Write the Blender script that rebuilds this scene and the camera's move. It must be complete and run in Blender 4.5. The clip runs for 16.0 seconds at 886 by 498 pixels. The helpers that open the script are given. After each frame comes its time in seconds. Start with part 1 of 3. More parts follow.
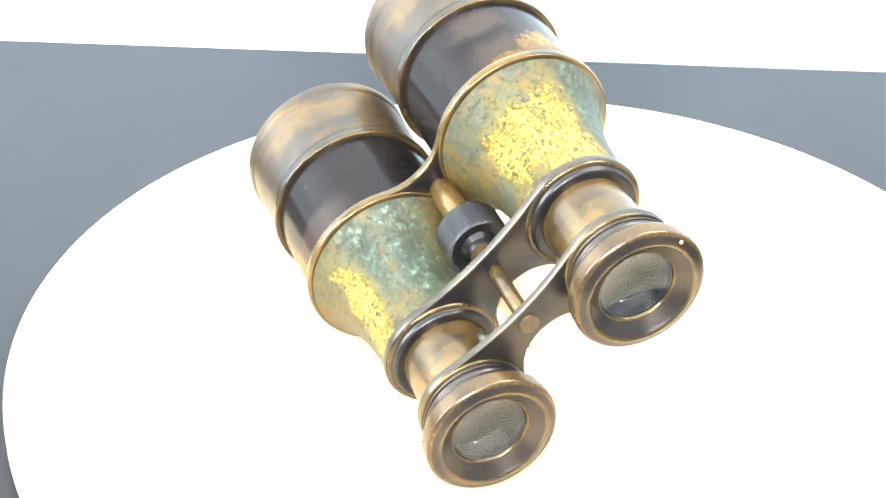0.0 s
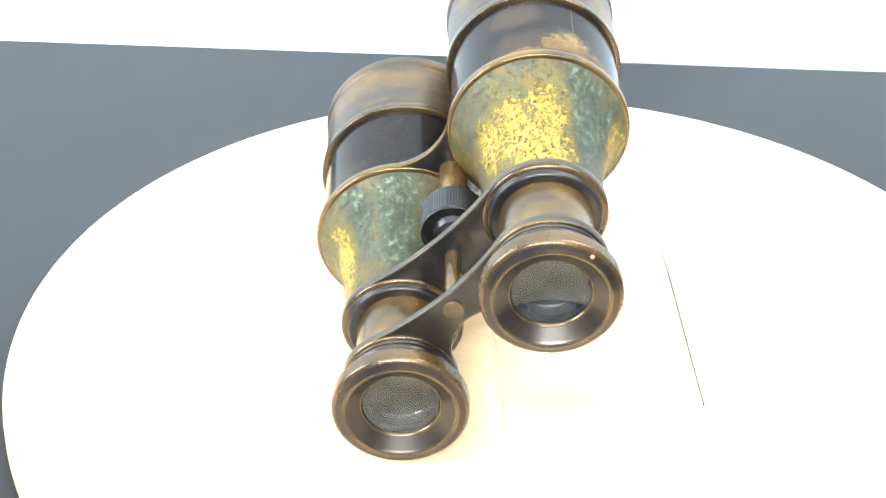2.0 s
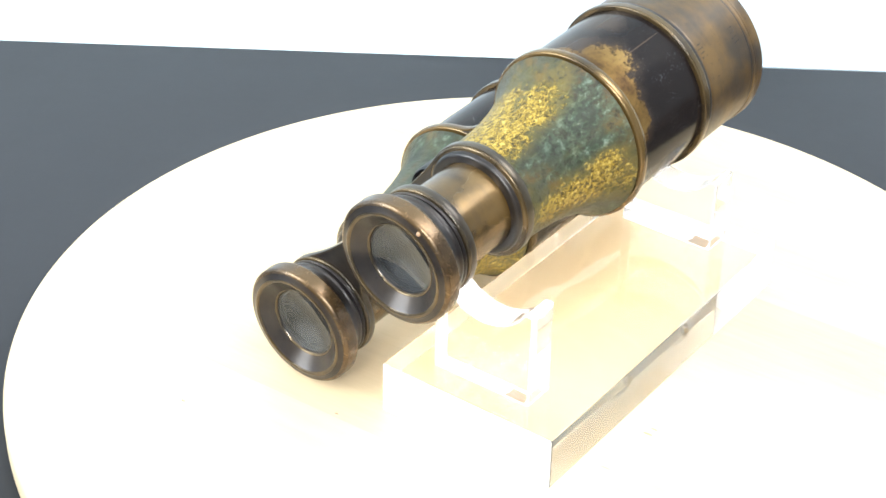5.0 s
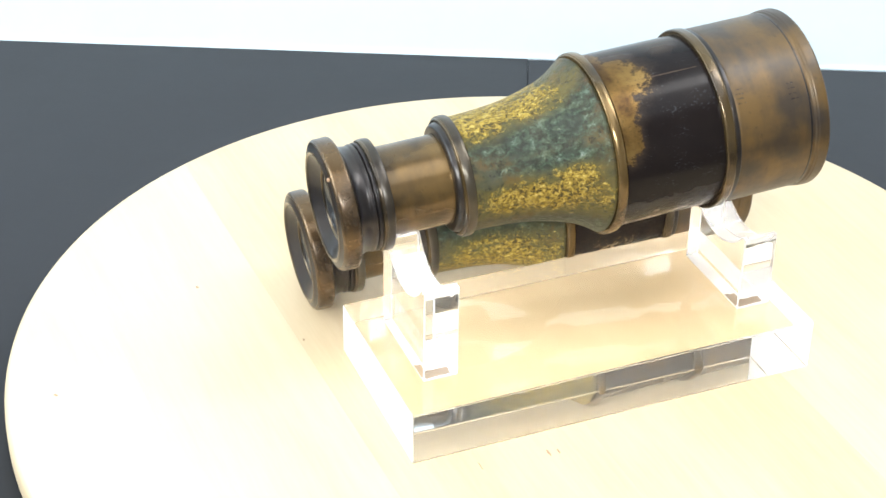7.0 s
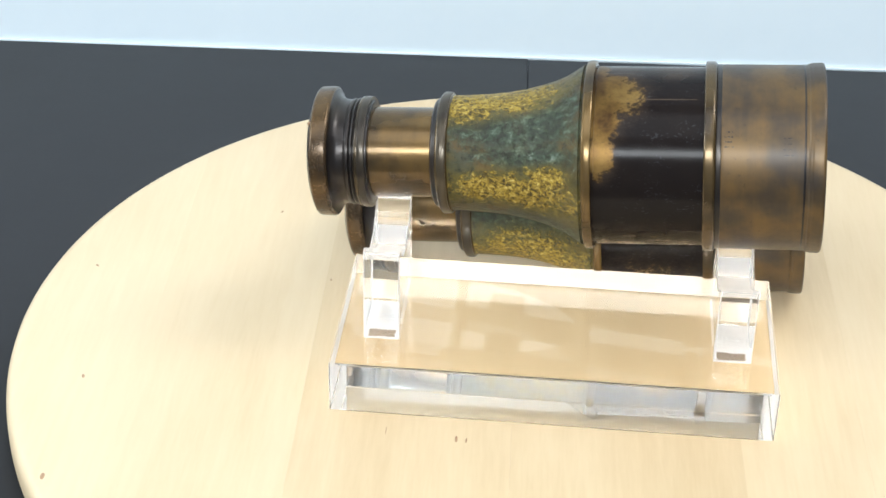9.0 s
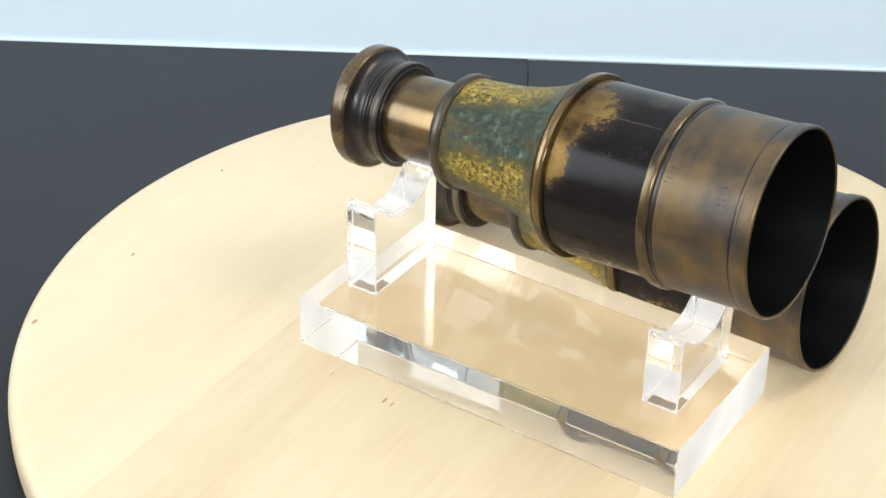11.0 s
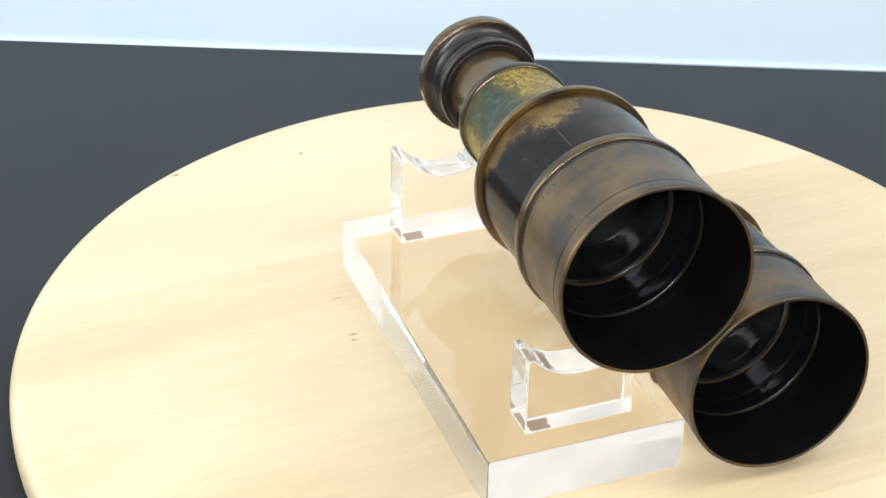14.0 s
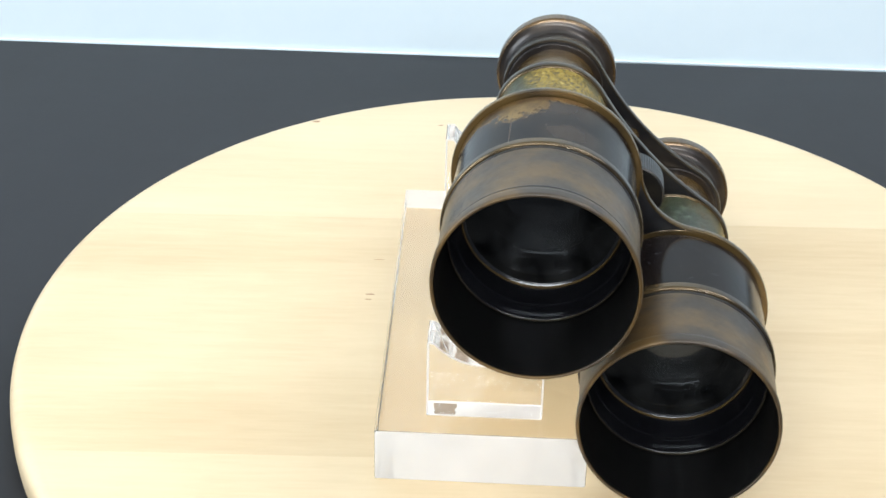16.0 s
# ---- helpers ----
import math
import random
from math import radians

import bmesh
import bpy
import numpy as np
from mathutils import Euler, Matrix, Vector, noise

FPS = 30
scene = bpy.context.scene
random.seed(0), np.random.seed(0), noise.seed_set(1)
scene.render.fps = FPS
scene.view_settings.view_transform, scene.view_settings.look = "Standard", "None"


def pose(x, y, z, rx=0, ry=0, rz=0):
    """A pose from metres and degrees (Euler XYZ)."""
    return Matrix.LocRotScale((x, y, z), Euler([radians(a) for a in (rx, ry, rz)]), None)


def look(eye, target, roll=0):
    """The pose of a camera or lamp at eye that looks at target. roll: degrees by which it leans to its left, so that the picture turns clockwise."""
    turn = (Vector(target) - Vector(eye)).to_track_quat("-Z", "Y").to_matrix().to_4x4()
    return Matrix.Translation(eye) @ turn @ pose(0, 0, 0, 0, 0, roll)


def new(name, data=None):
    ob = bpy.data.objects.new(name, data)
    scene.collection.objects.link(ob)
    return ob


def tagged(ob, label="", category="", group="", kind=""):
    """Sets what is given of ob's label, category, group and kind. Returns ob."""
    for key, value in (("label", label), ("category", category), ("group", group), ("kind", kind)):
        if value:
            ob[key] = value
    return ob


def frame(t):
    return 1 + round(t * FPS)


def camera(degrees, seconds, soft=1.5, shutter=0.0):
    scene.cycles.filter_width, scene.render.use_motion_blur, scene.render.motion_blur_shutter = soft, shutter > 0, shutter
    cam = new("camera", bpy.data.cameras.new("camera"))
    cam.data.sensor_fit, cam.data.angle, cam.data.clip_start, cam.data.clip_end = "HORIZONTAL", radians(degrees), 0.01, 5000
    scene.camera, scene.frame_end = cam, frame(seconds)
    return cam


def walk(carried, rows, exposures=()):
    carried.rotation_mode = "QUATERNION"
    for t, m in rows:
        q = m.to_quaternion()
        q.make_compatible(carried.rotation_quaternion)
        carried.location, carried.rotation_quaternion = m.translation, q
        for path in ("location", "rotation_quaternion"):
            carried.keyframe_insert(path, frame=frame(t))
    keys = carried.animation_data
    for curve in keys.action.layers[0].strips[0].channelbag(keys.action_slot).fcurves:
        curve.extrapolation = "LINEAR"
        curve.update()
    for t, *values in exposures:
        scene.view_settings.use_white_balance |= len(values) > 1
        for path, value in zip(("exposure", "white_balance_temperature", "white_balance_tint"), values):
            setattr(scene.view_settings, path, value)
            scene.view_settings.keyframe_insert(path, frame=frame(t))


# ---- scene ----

# ---------------------------------------------------------------- camera
cam = camera(27.59, 16.0, soft=1.6)
EYE = Vector((0.0, -0.5, 0.3564))
VIEW = look(EYE, EYE + Vector((-0.05318, 0.83886, -0.54174)), 1.123)
EXPOSURES = [(0.0, 2.1), (2.0, 1.7), (4.0, 1.17), (6.5, 0.74), (7.5, 0.42), (9.0, 0.06), (11.5, 0.02), (14.0, 0.14), (16.0, 0.18)]
walk(cam, [(0.0, VIEW), (16.0, VIEW)], EXPOSURES)

# turn of the turntable about the world's z axis: seconds, degrees
TURN = [(0.0, 114.5), (0.5, 109.7), (1.0, 104.9), (1.5, 97.3), (2.0, 93.5), (2.3, 90.5), (2.5, 83.3), (3.0, 74.3), (3.25, 71.7), (3.5, 71.0),
        (3.9, 70.4), (4.0, 69.6), (4.2, 66.2), (4.7, 58.8), (5.25, 50.4), (5.8, 42.0), (6.3, 34.3), (6.5, 31.1), (7.0, 22.9), (7.5, 15.3),
        (8.0, 7.9), (8.5, 0.0), (9.0, -4.7), (9.2, -6.7), (9.7, -14.2), (10.25, -22.1), (10.8, -30.0), (11.3, -37.1),
        (11.5, -39.6), (12.0, -44.5), (12.5, -51.1), (12.9, -57.7), (13.0, -58.8), (13.4, -59.3), (13.5, -60.4), (14.0, -68.9), (14.5, -76.3),
        (15.0, -80.5), (15.5, -85.4), (16.0, -92.1)]


def turn_at(t):
    """The angle at t, on straight lines between the rows."""
    for (a, x), (b, y) in zip(TURN, TURN[1:]):
        if t <= b:
            return x + (y - x) * (t - a) / (b - a)
    return TURN[-1][1]


# ---------------------------------------------------------------- light
world = bpy.data.worlds.new("room_light")
scene.world = world
world.use_nodes = True
world.node_tree.nodes["Background"].inputs["Color"].default_value = (0.75, 0.87, 1.0, 1)
world.node_tree.nodes["Background"].inputs["Strength"].default_value = 0.3


def area_lamp(name, m, w, h, watts, colour):
    data = bpy.data.lights.new(name, "AREA")
    data.shape, data.size, data.size_y, data.energy, data.color = "RECTANGLE", w, h, watts, colour
    ob = new(name, data)
    ob.matrix_world = m
    return ob


area_lamp("window_strip", look((-0.05, -1.48, 1.00), (0.0, 0.0, 0.05)), 1.30, 0.20, 26, (0.90, 0.96, 1.0))
area_lamp("ceiling_lamp", look((0.0, -0.45, 1.71), (0.0, -0.25, 0.0)), 2.4, 1.5, 21, (0.93, 0.97, 1.0))
area_lamp("ceiling_lamp_side", look((0.85, 0.05, 1.60), (0.05, 0.0, 0.0)), 0.4, 1.2, 15, (0.98, 0.98, 0.98))
# Bluish fill added on the left to brighten the wall; its source is unseen.
area_lamp("window_light", look((-1.9, -0.5, 0.9), (0.0, 0.25, 0.1)), 1.0, 1.2, 32, (0.84, 0.93, 1.0))


# ---------------------------------------------------------------- materials
def material(name):
    m = bpy.data.materials.new(name)
    m.use_nodes = True
    nodes = m.node_tree.nodes
    return m, nodes, m.node_tree.links, nodes["Principled BSDF"]


def node(nodes, kind, **values):
    n = nodes.new(kind)
    for key, value in values.items():
        if key in ("operation", "blend_type", "data_type", "interpolation_type", "noise_dimensions", "feature", "wave_type", "bands_direction"):
            setattr(n, key, value)
        else:
            n.inputs[key].default_value = value
    return n


def noise_tex(nodes, links, vector, scale, detail=5.0, rough=0.6, distortion=0.0):
    n = node(nodes, "ShaderNodeTexNoise", Scale=scale, Detail=detail, Roughness=rough, Distortion=distortion)
    links.new(vector, n.inputs["Vector"])
    return n.outputs["Fac"]


def ramp(nodes, links, fac, *stops):
    r = nodes.new("ShaderNodeValToRGB")
    e = r.color_ramp.elements
    while len(e) < len(stops):
        e.new(0.5)
    for el, (pos, col) in zip(e, stops):
        el.position, el.color = pos, (*col, 1) if len(col) == 3 else col
    links.new(fac, r.inputs["Fac"])
    return r.outputs["Color"]


def maths(nodes, links, op, a, b=0.0, c=0.0, clamp=False):
    n = nodes.new("ShaderNodeMath")
    n.operation, n.use_clamp = op, clamp
    for i, x in enumerate((a, b, c)):
        if isinstance(x, (int, float)):
            n.inputs[i].default_value = x
        else:
            links.new(x, n.inputs[i])
    return n.outputs[0]


def mix(nodes, links, fac, a, b):
    n = nodes.new("ShaderNodeMix")
    n.data_type = "RGBA"
    for socket, x in ((n.inputs[0], fac), (n.inputs[6], a), (n.inputs[7], b)):
        if isinstance(x, tuple):
            socket.default_value = (*x, 1)
        elif isinstance(x, (int, float)):
            socket.default_value = x
        else:
            links.new(x, socket)
    return n.outputs[2]


def bump(nodes, links, bsdf, height, strength, distance):
    b = node(nodes, "ShaderNodeBump", Strength=strength, Distance=distance)
    links.new(height, b.inputs["Height"])
    links.new(b.outputs["Normal"], bsdf.inputs["Normal"])


def coords(nodes):
    return nodes.new("ShaderNodeTexCoord").outputs["Object"]


def step(nodes, links, value, low, high):
    n = nodes.new("ShaderNodeMapRange")
    n.interpolation_type = "SMOOTHSTEP"
    links.new(value, n.inputs[0])
    n.inputs[1].default_value, n.inputs[2].default_value = low, high
    return n.outputs[0]


def angle_and_length(nodes, links):
    """Angle about the tube's axis in turns (0 to 1) and length along it in metres."""
    sep = nodes.new("ShaderNodeSeparateXYZ")
    links.new(coords(nodes), sep.inputs[0])
    turn = maths(nodes, links, "DIVIDE", maths(nodes, links, "ARCTAN2", sep.outputs["Y"], sep.outputs["X"]), 2 * math.pi)
    return maths(nodes, links, "FRACT", maths(nodes, links, "ADD", turn, 1.0)), sep.outputs["Z"]


def blob(nodes, links, angle, length, a0, aw, s0, sw):
    """1 at the centre of a patch, falling to 0 and below away from it."""
    d = maths(nodes, links, "ABSOLUTE", maths(nodes, links, "SUBTRACT", angle, a0))
    d = maths(nodes, links, "DIVIDE", maths(nodes, links, "MINIMUM", d, maths(nodes, links, "SUBTRACT", 1.0, d)), aw)
    e = maths(nodes, links, "DIVIDE", maths(nodes, links, "SUBTRACT", length, s0), sw)
    r = maths(nodes, links, "SQRT", maths(nodes, links, "ADD", maths(nodes, links, "MULTIPLY", d, d), maths(nodes, links, "MULTIPLY", e, e)))
    return maths(nodes, links, "SUBTRACT", 1.0, r)


def cylinder_space(nodes, links, around, along):
    """Coordinates for streaks that run round a tube: sine and cosine of the angle, and the length."""
    sep, com = nodes.new("ShaderNodeSeparateXYZ"), nodes.new("ShaderNodeCombineXYZ")
    norm = nodes.new("ShaderNodeVectorMath")
    norm.operation = "NORMALIZE"
    flat = node(nodes, "ShaderNodeVectorMath")
    flat.operation = "MULTIPLY"
    flat.inputs[1].default_value = (1, 1, 0)
    v = coords(nodes)
    links.new(v, flat.inputs[0])
    links.new(flat.outputs[0], norm.inputs[0])
    links.new(norm.outputs[0], sep.inputs[0])
    length = nodes.new("ShaderNodeSeparateXYZ")
    links.new(v, length.inputs[0])
    for i, (out, k) in enumerate(((sep.outputs["X"], around), (sep.outputs["Y"], around), (length.outputs["Z"], along))):
        links.new(maths(nodes, links, "MULTIPLY", out, k), com.inputs[i])
    return com.outputs[0]


def bronze(name, light, dark, share=0.5, rough=0.34, slate=0.5, metal=0.62, coat=0.16):
    """Toned brass: golden brown where handled, dark brown to slate patina elsewhere, rubbed round the tube."""
    m, nodes, links, b = material(name)
    v = coords(nodes)
    streak = noise_tex(nodes, links, cylinder_space(nodes, links, 0.8, 230), 1.0, 5, 0.6)
    patch = noise_tex(nodes, links, v, 48, 4, 0.55)
    f = maths(nodes, links, "ADD", maths(nodes, links, "MULTIPLY", streak, 0.2), maths(nodes, links, "MULTIPLY", patch, 0.8))
    f = step(nodes, links, f, share - 0.13, share + 0.13)
    g = noise_tex(nodes, links, v, 420, 6, 0.7)
    tone = mix(nodes, links, step(nodes, links, noise_tex(nodes, links, v, 75, 3, 0.5), 0.42, 0.62), dark, (dark[0] * 0.62, dark[1] * 0.70, dark[2] * 0.95))
    col = mix(nodes, links, f, mix(nodes, links, slate, dark, tone), light)
    col = mix(nodes, links, step(nodes, links, g, 0.58, 0.80), col, tuple(x * 0.45 for x in dark))
    links.new(col, b.inputs["Base Color"])
    b.inputs["Metallic"].default_value = metal
    b.inputs["Coat Weight"].default_value = coat
    b.inputs["Coat Roughness"].default_value = rough * 0.55
    links.new(maths(nodes, links, "MULTIPLY_ADD", g, 0.2, rough - 0.10), b.inputs["Roughness"])
    bump(nodes, links, b, maths(nodes, links, "ADD", g, maths(nodes, links, "MULTIPLY", streak, 0.6)), 0.10, 0.0004)
    return m


BRONZE = bronze("toned_brass", (0.180, 0.107, 0.036), (0.062, 0.041, 0.021), 0.47, 0.24, 0.25)
HOOD = bronze("brown_bronze", (0.132, 0.075, 0.022), (0.046, 0.032, 0.020), 0.53, 0.40, 0.3, 0.32, 0.08)
RIM = bronze("worn_brass_edge", (0.110, 0.071, 0.029), (0.038, 0.029, 0.020), 0.48, 0.23)
DARK = bronze("dark_bronze", (0.046, 0.036, 0.028), (0.020, 0.0185, 0.0185), 0.55, 0.33, 0.6)
EDGE = bronze("rubbed_dark_edge", (0.082, 0.064, 0.040), (0.038, 0.030, 0.023), 0.50, 0.32)
EYECUP = bronze("brown_black_bronze", (0.052, 0.038, 0.027), (0.025, 0.021, 0.020), 0.52, 0.31, 0.5)
FLANGE = bronze("rubbed_brown_bronze", (0.118, 0.069, 0.028), (0.054, 0.036, 0.022), 0.48, 0.26, 0.3)
GOLD = bronze("rubbed_brass", (0.165, 0.102, 0.036), (0.056, 0.040, 0.022), 0.46, 0.22)


def union(nodes, links, a, s, patches, floor_value):
    out = None
    for patch in patches:
        one = blob(nodes, links, a, s, *patch)
        out = one if out is None else maths(nodes, links, "MAXIMUM", out, one)
    return maths(nodes, links, "MAXIMUM", out, floor_value)


def lacquer(name, patches, thinned, scratch):
    """Black lacquer, thinned to brown and worn through to brass in patches with ragged, speckled edges."""
    m, nodes, links, b = material(name)
    v = coords(nodes)
    a, s = angle_and_length(nodes, links)
    n = noise_tex(nodes, links, v, 150, 9, 0.72)
    mp = nodes.new("ShaderNodeMapping")
    mp.inputs["Scale"].default_value = (1.0, 1.0, 0.6)
    links.new(v, mp.inputs["Vector"])
    fine = noise_tex(nodes, links, mp.outputs[0], 1300, 4, 0.7)
    spots = noise_tex(nodes, links, v, 130, 3, 0.5)
    rag = maths(nodes, links, "MULTIPLY", maths(nodes, links, "SUBTRACT", n, 0.5), 1.9)
    rag = maths(nodes, links, "ADD", rag, maths(nodes, links, "MULTIPLY", maths(nodes, links, "SUBTRACT", fine, 0.5), 0.9))
    worn = step(nodes, links, maths(nodes, links, "ADD", union(nodes, links, a, s, patches, -0.8), rag), 0.02, 0.30)
    thin = step(nodes, links, maths(nodes, links, "ADD", union(nodes, links, a, s, thinned + patches, -0.8), maths(nodes, links, "MULTIPLY", rag, 0.6)), -0.55, 0.45)
    chips = maths(nodes, links, "MULTIPLY", step(nodes, links, fine, 0.57, 0.66), step(nodes, links, spots, 0.50, 0.62))
    brass = ramp(nodes, links, noise_tex(nodes, links, v, 85, 5, 0.6), (0.34, (0.050, 0.026, 0.012)), (0.50, (0.150, 0.086, 0.026)), (0.68, (0.235, 0.145, 0.048)))
    brass = mix(nodes, links, maths(nodes, links, "MULTIPLY", step(nodes, links, fine, 0.52, 0.66), 0.5), brass, (0.050, 0.030, 0.015))
    black = mix(nodes, links, noise_tex(nodes, links, v, 38, 5, 0.6), (0.003, 0.003, 0.005), (0.018, 0.013, 0.010))
    black = mix(nodes, links, maths(nodes, links, "MULTIPLY", thin, 0.6), black, (0.050, 0.035, 0.025))
    black = mix(nodes, links, maths(nodes, links, "MULTIPLY", chips, 0.8), black, (0.040, 0.040, 0.044))
    line = maths(nodes, links, "ADD", blob(nodes, links, a, s, *scratch), maths(nodes, links, "MULTIPLY", maths(nodes, links, "SUBTRACT", fine, 0.5), 1.5))
    line = step(nodes, links, line, 0.15, 0.45)
    col = mix(nodes, links, worn, black, brass)
    links.new(mix(nodes, links, maths(nodes, links, "MULTIPLY", line, 0.5), col, (0.105, 0.070, 0.048)), b.inputs["Base Color"])
    links.new(maths(nodes, links, "MULTIPLY", worn, 0.6), b.inputs["Metallic"])
    links.new(maths(nodes, links, "ADD", maths(nodes, links, "MULTIPLY_ADD", n, 0.22, 0.06), maths(nodes, links, "MULTIPLY", worn, 0.16)), b.inputs["Roughness"])
    b.inputs["Specular IOR Level"].default_value = 0.11
    bump(nodes, links, b, maths(nodes, links, "ADD", worn, maths(nodes, links, "MULTIPLY", chips, 0.5)), -0.3, 0.0002)
    return m


def crust(name, golds, greens):
    """Verdigris and flaking gilt over a drab olive-brown ground with rusty blooms."""
    m, nodes, links, b = material(name)
    v = coords(nodes)
    a, s = angle_and_length(nodes, links)
    mp = nodes.new("ShaderNodeMapping")
    mp.inputs["Scale"].default_value = (1.0, 1.0, 0.8)
    links.new(v, mp.inputs["Vector"])
    n = noise_tex(nodes, links, mp.outputs[0], 130, 10, 0.74, 0.3)
    flake = noise_tex(nodes, links, mp.outputs[0], 820, 5, 0.72, 0.8)
    crumbs = noise_tex(nodes, links, mp.outputs[0], 420, 8, 0.78, 0.4)
    broad = noise_tex(nodes, links, v, 60, 5, 0.6)
    bloom = noise_tex(nodes, links, v, 105, 6, 0.65)

    def cover(patches, low, high, rag):
        wob = maths(nodes, links, "MULTIPLY", maths(nodes, links, "SUBTRACT", n, 0.5), rag)
        wob = maths(nodes, links, "ADD", wob, maths(nodes, links, "MULTIPLY", maths(nodes, links, "SUBTRACT", crumbs, 0.5), rag * 1.2))
        return step(nodes, links, maths(nodes, links, "ADD", union(nodes, links, a, s, patches, -0.55), wob), low, high)

    ground = ramp(nodes, links, broad, (0.32, (0.026, 0.024, 0.012)), (0.46, (0.088, 0.068, 0.020)), (0.56, (0.048, 0.048, 0.022)), (0.72, (0.066, 0.064, 0.040)))
    ground = mix(nodes, links, maths(nodes, links, "MULTIPLY", step(nodes, links, bloom, 0.50, 0.64), 0.7), ground, (0.110, 0.058, 0.012))
    green = ramp(nodes, links, crumbs, (0.40, (0.007, 0.011, 0.006)), (0.48, (0.022, 0.034, 0.020)), (0.54, (0.038, 0.062, 0.038)), (0.60, (0.072, 0.114, 0.080)), (0.69, (0.23, 0.27, 0.225)))
    green = mix(nodes, links, maths(nodes, links, "MULTIPLY", step(nodes, links, bloom, 0.52, 0.38), 0.75), green, (0.012, 0.017, 0.009))
    gold = ramp(nodes, links, flake, (0.40, (0.048, 0.034, 0.009)), (0.46, (0.160, 0.104, 0.017)), (0.51, (0.30, 0.200, 0.028)), (0.58, (0.44, 0.31, 0.055)), (0.68, (0.68, 0.54, 0.19)))
    col = mix(nodes, links, maths(nodes, links, "MULTIPLY", cover(greens, -0.25, 0.55, 1.4), 0.85), ground, green)
    stain = cover(golds, -0.62, 0.30, 1.2)
    col = mix(nodes, links, maths(nodes, links, "MULTIPLY", stain, 0.6), col, (0.135, 0.108, 0.022))
    gilt = cover(golds, -0.04, 0.36, 2.2)
    col = mix(nodes, links, gilt, col, gold)
    pits = step(nodes, links, noise_tex(nodes, links, v, 520, 6, 0.75), 0.53, 0.61)
    pits = maths(nodes, links, "MULTIPLY", pits, maths(nodes, links, "MULTIPLY_ADD", gilt, -0.40, 0.80))
    col = mix(nodes, links, pits, col, (0.022, 0.021, 0.012))
    links.new(col, b.inputs["Base Color"])
    links.new(maths(nodes, links, "MULTIPLY", gilt, 0.3), b.inputs["Metallic"])
    links.new(maths(nodes, links, "MULTIPLY_ADD", flake, 0.35, 0.24), b.inputs["Roughness"])
    high = maths(nodes, links, "ADD", maths(nodes, links, "MULTIPLY", gilt, flake), maths(nodes, links, "MULTIPLY", crumbs, 0.8))
    high = maths(nodes, links, "SUBTRACT", high, maths(nodes, links, "MULTIPLY", pits, 0.25))
    b.inputs["Specular IOR Level"].default_value = 0.32
    bump(nodes, links, b, high, 0.6, 0.001)
    return m


# patches: angle in turns, its half width, length in metres, its half width
CRUST_UPPER = crust("verdigris_and_gilt_upper", [(0.345, 0.072, 0.048, 0.021), (0.40, 0.06, 0.046, 0.013), (0.645, 0.055, 0.060, 0.022), (0.60, 0.03, 0.072, 0.008), (0.385, 0.050, 0.063, 0.013), (0.29, 0.065, 0.058, 0.016), (0.22, 0.05, 0.056, 0.014)],
                    [(0.49, 0.055, 0.060, 0.030), (0.455, 0.045, 0.077, 0.010), (0.555, 0.03, 0.066, 0.02), (0.75, 0.05, 0.07, 0.02)])
CRUST_LOWER = crust("verdigris_and_gilt_lower", [(0.185, 0.045, 0.056, 0.022), (0.72, 0.10, 0.062, 0.024), (0.15, 0.045, 0.046, 0.012)],
                    [(0.37, 0.065, 0.062, 0.034), (0.55, 0.10, 0.06, 0.03), (0.27, 0.04, 0.07, 0.014)])
LACQUER_UPPER = lacquer("worn_black_lacquer_upper", [(0.430, 0.060, 0.091, 0.0115), (0.475, 0.055, 0.0890, 0.0070), (0.36, 0.06, 0.0865, 0.0045), (0.545, 0.045, 0.0890, 0.0045), (0.88, 0.14, 0.10, 0.03)],
                        [(0.36, 0.07, 0.090, 0.010), (0.33, 0.05, 0.111, 0.006)], (0.441, 0.0018, 0.107, 0.0150))
LACQUER_LOWER = lacquer("worn_black_lacquer_lower", [(0.10, 0.05, 0.095, 0.010), (0.86, 0.18, 0.10, 0.03), (0.07, 0.04, 0.112, 0.006)],
                        [(0.20, 0.08, 0.092, 0.006)], (0.60, 0.0012, 0.105, 0.008))


def plain(name, low, high, scale, rough, metallic=0.0, bumps=0.1, distance=0.0003, spec=0.5):
    m, nodes, links, b = material(name)
    v = coords(nodes)
    n = noise_tex(nodes, links, v, scale, 6, 0.62)
    fine = noise_tex(nodes, links, v, scale * 11, 4, 0.6)
    f = maths(nodes, links, "ADD", maths(nodes, links, "MULTIPLY", n, 0.7), maths(nodes, links, "MULTIPLY", fine, 0.3))
    links.new(ramp(nodes, links, f, (0.3, low), (0.7, high)), b.inputs["Base Color"])
    links.new(maths(nodes, links, "MULTIPLY_ADD", n, 0.12, rough - 0.06), b.inputs["Roughness"])
    b.inputs["Metallic"].default_value = metallic
    b.inputs["Specular IOR Level"].default_value = spec
    bump(nodes, links, b, fine, bumps, distance)
    return m


